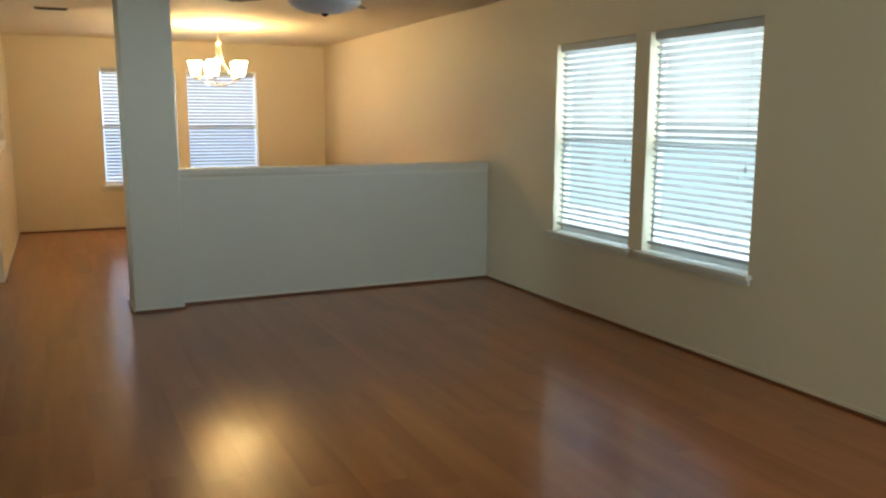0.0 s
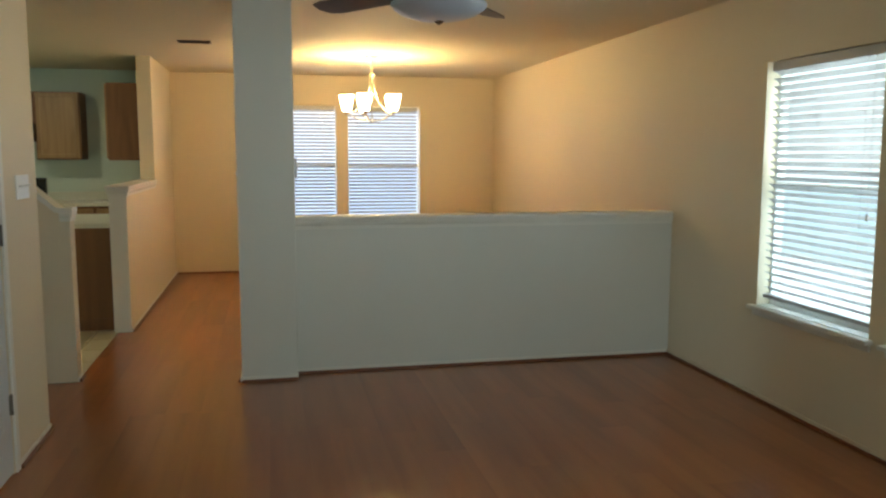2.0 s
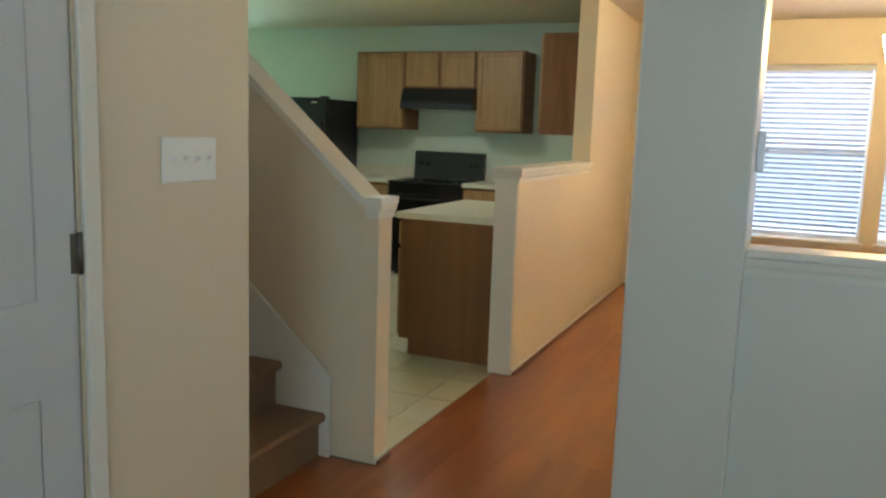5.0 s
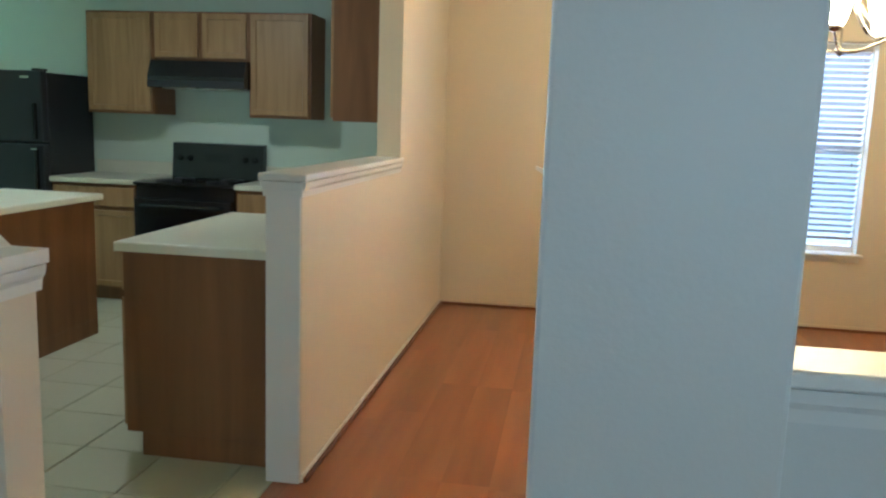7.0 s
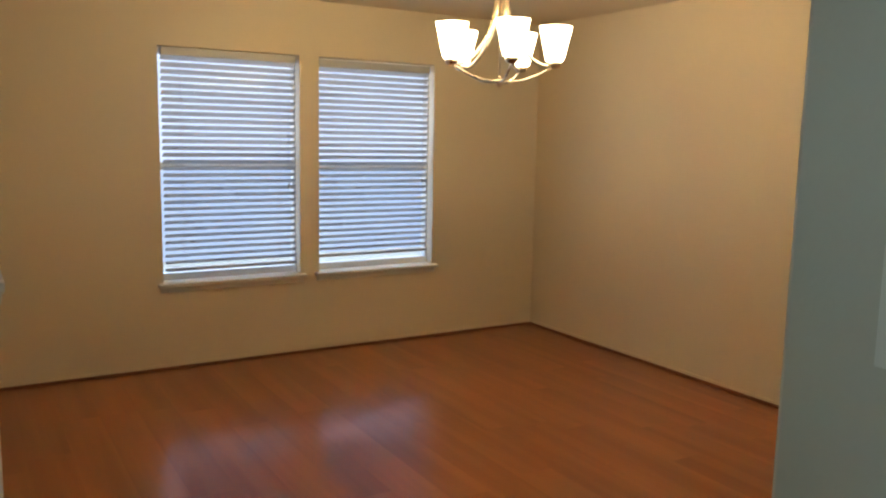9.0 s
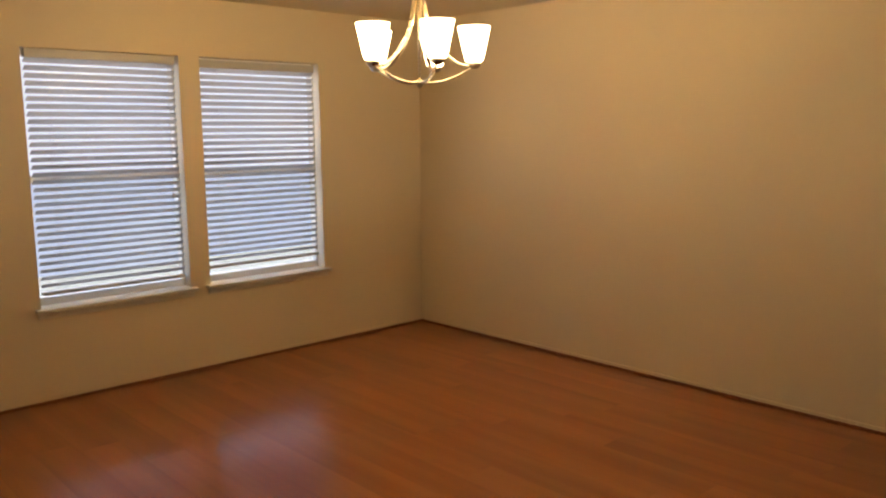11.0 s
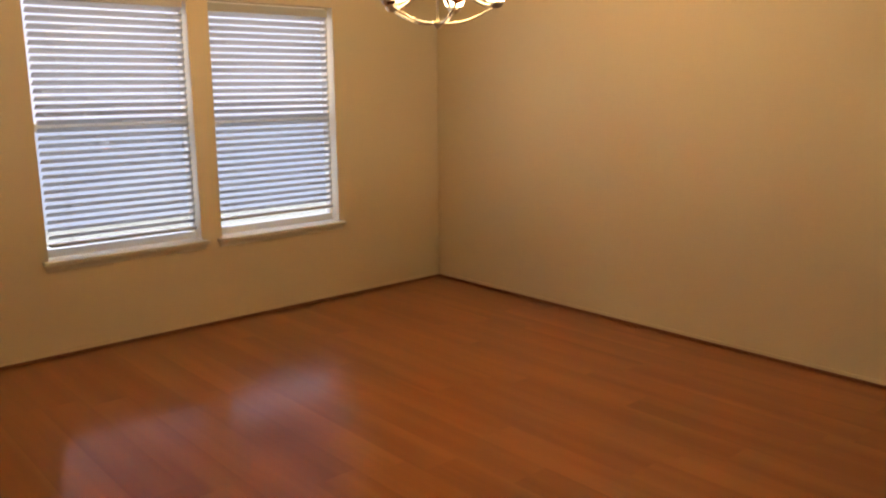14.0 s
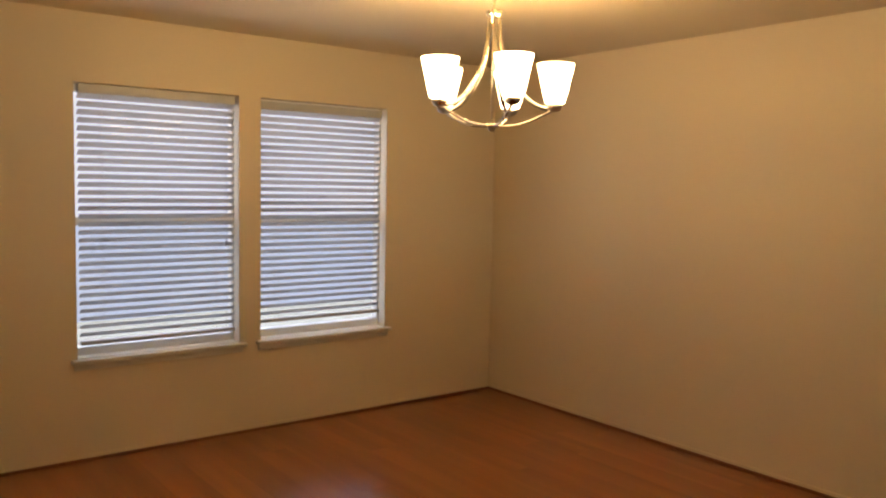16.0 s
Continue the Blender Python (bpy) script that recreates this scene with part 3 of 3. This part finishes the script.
# ---- chandelier ----
CZ = 1.795
ch = thing("chandelier", (CH[0], CH[1], CZ), "five-light brushed nickel chandelier with lit frosted glass shades", "chandelier")
part("canopy", lathe(bmesh.new(), [(0.065, H - CZ - 0.0005), (0.062, H - CZ - 0.014), (0.02, H - CZ - 0.032), (0.008, H - CZ - 0.034)]), STEEL, ch)
part("stem", tube(bmesh.new(), [(0, 0, 0.0), (0, 0, H - CZ - 0.03)], 0.006, 8), STEEL, ch)
part("collar", lathe(bmesh.new(), [(0.010, 0.475), (0.034, 0.47), (0.036, 0.455), (0.022, 0.448), (0.02, 0.42), (0.012, 0.415)]), STEEL, ch)
part("finial", lathe(bmesh.new(), [(0.001, -0.018), (0.012, -0.012), (0.016, 0.0), (0.026, 0.004), (0.026, 0.014), (0.008, 0.02)]), STEEL, ch)
R = 0.255
shade_mesh = mesh("shade", lathe(bmesh.new(), [(0.028, 0.0), (0.040, 0.006), (0.048, 0.034), (0.060, 0.090), (0.076, 0.160), (0.073, 0.160), (0.057, 0.090), (0.045, 0.034), (0.038, 0.010), (0.001, 0.008)], None, 28), SHADE)
for k in range(5):
    a = math.radians(72 * k + 31)
    c, s = math.cos(a), math.sin(a)

    def rz(r, z):
        return (r * c, r * s, z)
    part("arm", tube(bmesh.new(), smooth([rz(0.022, 0.44), rz(0.03, 0.34), rz(0.062, 0.23), rz(0.125, 0.135), rz(0.19, 0.087), rz(R, 0.078)]), 0.009, 8), STEEL, ch)
    part("bowl_arm", tube(bmesh.new(), smooth([rz(0.015, 0.006), rz(0.10, 0.012), rz(0.175, 0.038), rz(R, 0.078)]), 0.006, 8), STEEL, ch)
    part("socket_cup", lathe(bmesh.new(), [(0.008, 0.068), (0.022, 0.073), (0.031, 0.085), (0.033, 0.096), (0.026, 0.0985)], Matrix.Translation((R * c, R * s, 0))), STEEL, ch)
    part("shade", shade_mesh, SHADE, ch, "lit frosted glass shade", Matrix.Translation((R * c, R * s, 0.098)))
    lamp("chandelier_bulb", 'POINT', Matrix.Translation((CH[0] + R * c, CH[1] + R * s, CZ + 0.098 + 0.185)), 10, WARM, radius=0.03)


# ---- ceiling fan ----
fan = thing("ceiling_fan", (-2.2, -2.2, H), "dark ceiling fan with a frosted glass bowl light, switched off", "ceiling fan")
part("canopy", lathe(bmesh.new(), [(0.075, -0.0005), (0.07, -0.03), (0.03, -0.06), (0.014, -0.065)]), BRONZE, fan)
part("downrod", tube(bmesh.new(), [(0, 0, -0.06), (0, 0, -0.23)], 0.013, 10), BRONZE, fan)
part("motor_housing", lathe(bmesh.new(), [(0.03, -0.22), (0.09, -0.235), (0.125, -0.265), (0.13, -0.31), (0.11, -0.345), (0.075, -0.36), (0.06, -0.37)]), BRONZE, fan)
part("light_fitter", lathe(bmesh.new(), [(0.06, -0.369), (0.12, -0.374), (0.168, -0.380), (0.168, -0.388), (0.05, -0.390)]), BRONZE, fan)
part("bowl", lathe(bmesh.new(), [(0.188, -0.380), (0.191, -0.387), (0.18, -0.402), (0.15, -0.422), (0.10, -0.438), (0.04, -0.446), (0.001, -0.448)], None, 36), FROST, fan, "unlit frosted glass bowl")
part("finial", lathe(bmesh.new(), [(0.02, -0.445), (0.018, -0.452), (0.006, -0.460), (0.001, -0.462)], None, 12), BRONZE, fan)
blade_mesh = mesh("blade", prism(bmesh.new(), [(0.20, -0.05), (0.26, -0.062), (0.62, -0.072), (0.68, -0.055), (0.70, 0.0), (0.68, 0.055), (0.62, 0.072), (0.26, 0.062), (0.20, 0.05)], 2, -0.003, 0.003), FANWOOD)
iron_mesh = mesh("blade_iron", box(box(bmesh.new(), 0.10, 0.22, -0.015, 0.015, -0.010, -0.004, bevel=0.002), 0.20, 0.27, -0.035, 0.035, -0.008, -0.0035, bevel=0.002), BRONZE)
for k in range(5):
    m = Matrix.Translation((0, 0, -0.325)) @ Matrix.Rotation(math.radians(72 * k - 16), 4, 'Z') @ Matrix.Rotation(math.radians(11), 4, 'X')
    part("blade", blade_mesh, FANWOOD, fan, "dark wooden blade", m)
    part("blade_iron", iron_mesh, BRONZE, fan, "", m)


# ---- stairs ----
stairs = thing("staircase", (-4.365, 0, 0), "carpeted brown staircase rising beside the knee wall", "staircase", "", "structure")
RISE, RUNL = 0.197, 0.222
skirt = bmesh.new()
for i in range(13):
    x = -0.0 - i * RUNL
    st = bmesh.new()
    prism(st, [(x, i * RISE + 0.0008), (x, (i + 1) * RISE - 0.045), (x + 0.028, (i + 1) * RISE - 0.036), (x + 0.034, (i + 1) * RISE - 0.015), (x + 0.024, (i + 1) * RISE), (x - RUNL - 0.02, (i + 1) * RISE), (x - RUNL - 0.02, i * RISE + 0.0008)], 1, -0.83, 0.055)
    part("step", st, CARPET, stairs, "brown carpeted step")
for y0, y1 in ((-0.845, -0.8305), (0.0555, 0.069)):
    part("skirt_board", prism(bmesh.new(), [(0.05, 0.001), (0.05, 0.36), (-13 * RUNL, 0.36 + 13.2 * RUNL * SLOPE), (-13 * RUNL, 13 * RISE - 0.6), (-0.7, 0.001)], 1, y0, y1), TRIM, stairs, "white painted skirt board")


# ---- kitchen ----
def shaker(bm, x0, x1, z0, z1, y):
    """A framed cabinet front with a recessed panel; its face looks to -y."""
    box(bm, x0, x1, y - 0.02, y, z0, z1, bevel=0.003)
    bm.faces.ensure_lookup_table()
    face = max((f for f in bm.faces if f.normal.y < -0.9), key=lambda f: f.calc_area())
    bmesh.ops.inset_region(bm, faces=[face], thickness=0.052)
    bmesh.ops.inset_region(bm, faces=[face], thickness=0.006)
    bmesh.ops.translate(bm, verts=face.verts, vec=(0, 0.009, 0))
    return bm


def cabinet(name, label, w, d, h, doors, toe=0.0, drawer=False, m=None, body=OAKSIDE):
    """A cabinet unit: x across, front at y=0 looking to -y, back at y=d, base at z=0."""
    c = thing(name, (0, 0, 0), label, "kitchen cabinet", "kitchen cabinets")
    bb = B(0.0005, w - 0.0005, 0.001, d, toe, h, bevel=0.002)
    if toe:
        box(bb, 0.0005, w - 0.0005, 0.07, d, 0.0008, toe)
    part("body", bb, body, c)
    top = h - 0.015
    if drawer:
        for i in range(doors):
            x0, x1 = w * i / doors + 0.018, w * (i + 1) / doors - 0.018
            part("drawer_front", B(x0, x1, -0.02, -0.0005, h - 0.165, h - 0.025, bevel=0.005), OAK, c, "oak drawer front")
        top = h - 0.195
    for i in range(doors):
        x0, x1 = w * i / doors + 0.018, w * (i + 1) / doors - 0.018
        part("door", shaker(bmesh.new(), x0, x1, toe + 0.02, top, -0.0005), OAK, c, "oak framed cabinet door")
    c.matrix_basis = m
    return c


UY, UZ0, UZ1 = KN - 0.33, 1.40, 2.155
D = KN - 0.002 - UY
for x0, x1, z0, doors, what in ((-6.71, -6.165, UZ0, 1, "tall oak wall cabinet beside the fridge"), (-6.165, -5.415, 1.80, 2, "short oak wall cabinet above the range hood"), (-5.415, -4.94, UZ0, 1, "tall oak wall cabinet beside the range hood")):
    cabinet("wall_cabinet", what, x1 - x0, D, UZ1 - z0, doors, m=pose(x0, UY, z0))
cabinet("wall_cabinet", "oak wall cabinet on the partition, its side panel showing", 1.05, 0.33, 0.79, 2, m=pose(-4.482, 4.53, UZ0, 0, 0, -90))
for x0, x1, doors in ((-6.85, -6.165, 1), (-5.405, -4.152, 2)):
    cabinet("base_cabinet", "oak base cabinet beside the stove", x1 - x0, 0.60, 0.885, doors, 0.10, True, pose(x0, KN - 0.604, 0))
    ct = thing("countertop", (x0, KN - 0.64, 0.885), "cream laminate countertop beside the stove", "countertop", "countertops")
    part("top", B(0, x1 - x0, -0.0, 0.636, 0.001, 0.04, bevel=0.006), COUNTER, ct)
    part("backsplash", B(0, x1 - x0, 0.616, 0.637, 0.0405, 0.14, bevel=0.004), COUNTER, ct)

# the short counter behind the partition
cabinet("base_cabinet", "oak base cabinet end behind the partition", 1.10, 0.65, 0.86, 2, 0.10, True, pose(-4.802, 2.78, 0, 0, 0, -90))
ct = thing("countertop", (-4.802, 1.675, 0.86), "cream laminate countertop behind the partition", "countertop", "countertops")
part("top", B(-0.03, 0.655, -0.012, 1.13, 0.004, 0.04, bevel=0.006), COUNTER, ct)
part("edge_band", B(-0.026, 0.65, -0.0145, -0.0122, 0.002, 0.034, bevel=0.0006), COUNTER, ct)
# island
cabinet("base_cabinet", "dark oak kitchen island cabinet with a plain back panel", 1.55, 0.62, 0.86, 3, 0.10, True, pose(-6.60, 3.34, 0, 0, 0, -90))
ct = thing("countertop", (-6.63, 1.76, 0.86), "cream laminate top on the kitchen island", "countertop", "countertops")
part("top", B(0, 0.69, 0, 1.62, 0.001, 0.04, bevel=0.006), COUNTER, ct)
part("edge_band", B(0.6902, 0.6925, 0.004, 1.616, 0.004, 0.034, bevel=0.0006), COUNTER, ct)

# stove
sx0, sx1, sy0 = -6.16, -5.40, KN - 0.67
stove = thing("stove", ((sx0 + sx1) / 2, sy0, 0), "black electric range with a raised control panel", "stove")
w = (sx1 - sx0) / 2 - 0.003
part("body", B(-w, w, 0.03, 0.655, 0.03, 0.895, bevel=0.004), BLACK, stove)
part("cooktop", B(-w, w, -0.01, 0.655, 0.8955, 0.915, bevel=0.006), BLACK, stove)
od = part("oven_door", B(-w + 0.004, w - 0.004, -0.012, 0.029, 0.24, 0.80, bevel=0.006), BLACK, stove)
part("window", B(-0.22, 0.22, -0.0145, -0.0125, 0.36, 0.66), DARKGLASS, od, "dark oven glass")
part("handle", tube(bmesh.new(), [(-0.30, -0.013, 0.755), (-0.30, -0.05, 0.755), (0.30, -0.05, 0.755), (0.30, -0.013, 0.755)], 0.011, 8), BLACK, od)
part("drawer", B(-w + 0.004, w - 0.004, -0.008, 0.029, 0.06, 0.225, bevel=0.005), BLACK, stove)
for fx in (-0.3, 0.3):
    for fy in (0.08, 0.58):
        part("foot", lathe(bmesh.new(), [(0.02, 0.0005), (0.02, 0.03)], Matrix.Translation((fx, fy, 0)), 10), BLACK, stove)
bg = part("control_panel", prism(bmesh.new(), [(0.575, 0.9155), (0.60, 1.185), (0.655, 1.19), (0.655, 0.9155)], 0, -w, w), BLACK, stove)
part("display", B(-0.10, 0.10, 0.584, 0.594, 1.04, 1.11), DARKGLASS, bg)
for x in (-0.31, -0.23, 0.23, 0.31):
    part("control_knob", lathe(bmesh.new(), [(0.021, 0), (0.019, 0.018), (0.001, 0.02)], Matrix.Translation((x, 0.588, 1.07)) @ Matrix.Rotation(math.radians(95), 4, 'X'), 14), BLACK, bg)
for x, y, r in ((-0.19, 0.16, 0.10), (0.19, 0.16, 0.08), (-0.19, 0.42, 0.08), (0.19, 0.42, 0.10)):
    coil = bmesh.new()
    tube(coil, [((0.02 + (r - 0.02) * i / 60) * math.cos(i * 0.42) + x, (0.02 + (r - 0.02) * i / 60) * math.sin(i * 0.42) + y, 0.922) for i in range(61)], 0.004, 5)
    part("burner_coil", coil, BLACKT, stove)

# range hood
hood = thing("range_hood", ((sx0 + sx1) / 2, KN - 0.45, 1.60), "black range hood under the short cabinet", "range hood")
part("shell", prism(bmesh.new(), [(0.0, 0.0), (0.0, 0.08), (0.05, 0.198), (0.447, 0.198), (0.447, 0.0)], 0, -0.374, 0.374), BLACK, hood)
part("lip", B(-0.376, 0.376, -0.006, 0.0, 0.004, 0.05, bevel=0.002), BLACKT, hood)
part("filter", B(-0.30, 0.30, 0.08, 0.40, -0.006, -0.0005), STEEL, hood)

# fridge
fr = thing("refrigerator", (-7.215, KN - 0.66, 0), "black top-freezer refrigerator against the kitchen wall", "refrigerator")
part("body", B(-0.352, 0.352, 0.07, 0.63, 0.03, 1.675, bevel=0.006), BLACKT, fr)
fd = part("freezer_door", B(-0.352, 0.352, 0.0, 0.066, 1.17, 1.685, bevel=0.01), BLACKT, fr)
part("handle", B(0.285, 0.31, -0.035, -0.0005, 1.19, 1.45, bevel=0.006), BLACK, fd)
part("badge", B(0.18, 0.25, -0.003, -0.0005, 1.63, 1.645), CHROME, fd, "small silver badge")
rd = part("fridge_door", B(-0.352, 0.352, 0.0, 0.066, 0.09, 1.155, bevel=0.01), BLACKT, fr)
part("handle", B(0.285, 0.31, -0.035, -0.0005, 0.75, 1.13, bevel=0.006), BLACK, rd)
part("badge", B(0.27, 0.32, -0.039, -0.0355, 1.115, 1.125), CHROME, rd, "silver handle end")
part("kick_grille", B(-0.34, 0.34, 0.03, 0.069, 0.02, 0.085), BLACK, fr)
part("hinge_cover", B(0.27, 0.33, 0.005, 0.11, 1.6865, 1.70, bevel=0.004), BLACK, fr)
for fx in (-0.3, 0.3):
    for fy in (0.1, 0.58):
        part("foot", lathe(bmesh.new(), [(0.02, 0.0005), (0.02, 0.03)], Matrix.Translation((fx, fy, 0)), 10), BLACK, fr)

# recessed lamp in the kitchen ceiling
can = thing("recessed_light", (-5.57, 2.89, H), "round recessed ceiling light, lit, above the island", "ceiling light")
part("trim_ring", lathe(bmesh.new(), [(0.095, -0.0005), (0.093, -0.006), (0.072, -0.009), (0.070, -0.0005)]), VINYL, can)
part("diffuser", lathe(bmesh.new(), [(0.0695, -0.001), (0.069, -0.005), (0.001, -0.006)]), CANLIGHT, can, "glowing diffuser")
lamp("recessed_bulb", 'AREA', look((-5.57, 2.89, H - 0.012), (-5.57, 2.89, 0)), 9, (1.0, 0.97, 0.78), size=0.13)

# ---- floor boards and tiles ----
plank_cache = {}


def slab_piece(name, x0, x1, y0, y1, material, parent, gap, top=0.0, edge=0.0015):
    w, l = round(x1 - x0 - gap, 4), round(y1 - y0 - gap, 4)
    key = (name, w, l, round(x0, 3), round(y0, 3)) if name == "plank" else (name, w, l)
    if key not in plank_cache:
        bm = bmesh.new()
        rings = []
        for ins, z in ((0, -0.012), (0, -edge), (edge, 0)) if edge else ((0, -0.012), (0, 0)):
            rings.append([bm.verts.new((sx * (w / 2 - ins), sy * (l / 2 - ins), z)) for sx, sy in ((-1, -1), (1, -1), (1, 1), (-1, 1))])
        for a, b in zip(rings, rings[1:]):
            for i in range(4):
                bm.faces.new((a[i], a[(i + 1) % 4], b[(i + 1) % 4], b[i]))
        bm.faces.new(rings[-1])
        plank_cache[key] = mesh(name, bm, material)
    return part(name, plank_cache[key], material, parent, m=Matrix.Translation(((x0 + x1) / 2, (y0 + y1) / 2, top)))


floor = thing("floor", (0, 0, 0), "glossy red-brown laminate plank floor", "floor", "", "structure")
PW, PL = 0.193, 1.21
rnd = random.Random(4)
cols = math.ceil(4.12 / PW)
for i in range(cols):
    x1 = -i * PW
    x0 = max(x1 - PW, -4.12)
    y = YS - rnd.random() * PL
    while y < YN:
        a, b = max(y, YS), min(y + PL, YN)
        if b - a > 0.02:
            slab_piece("plank", x0, x1, a, b, LAMINATE, floor, 0.0, edge=0.0)
        y += PL
for k in range(2):
    slab_piece("plank", -4.12 - 0.193 * (k + 1), -4.12 - 0.193 * k, -0.846, 0.07, LAMINATE, floor, 0.0, edge=0.0)
tiles = thing("floor_kitchen", (0, 0, 0), "cream ceramic floor tiles with dark grout", "floor", "", "structure")
TP = 0.36
for i in range(-1, 16):
    for j in range(-4, 11):
        x1, y0 = min(-4.295 + TP - i * TP, -4.122), 1.34 + j * TP
        x0, y1 = max(-4.295 - i * TP, -9.6), min(y0 + TP, KN)
        y0 = max(y0, 0.19)
        if x1 - x0 > 0.03 and y1 - y0 > 0.03:
            slab_piece("tile", x0, x1, y0, y1, TILE, tiles, 0.007, edge=0.003)
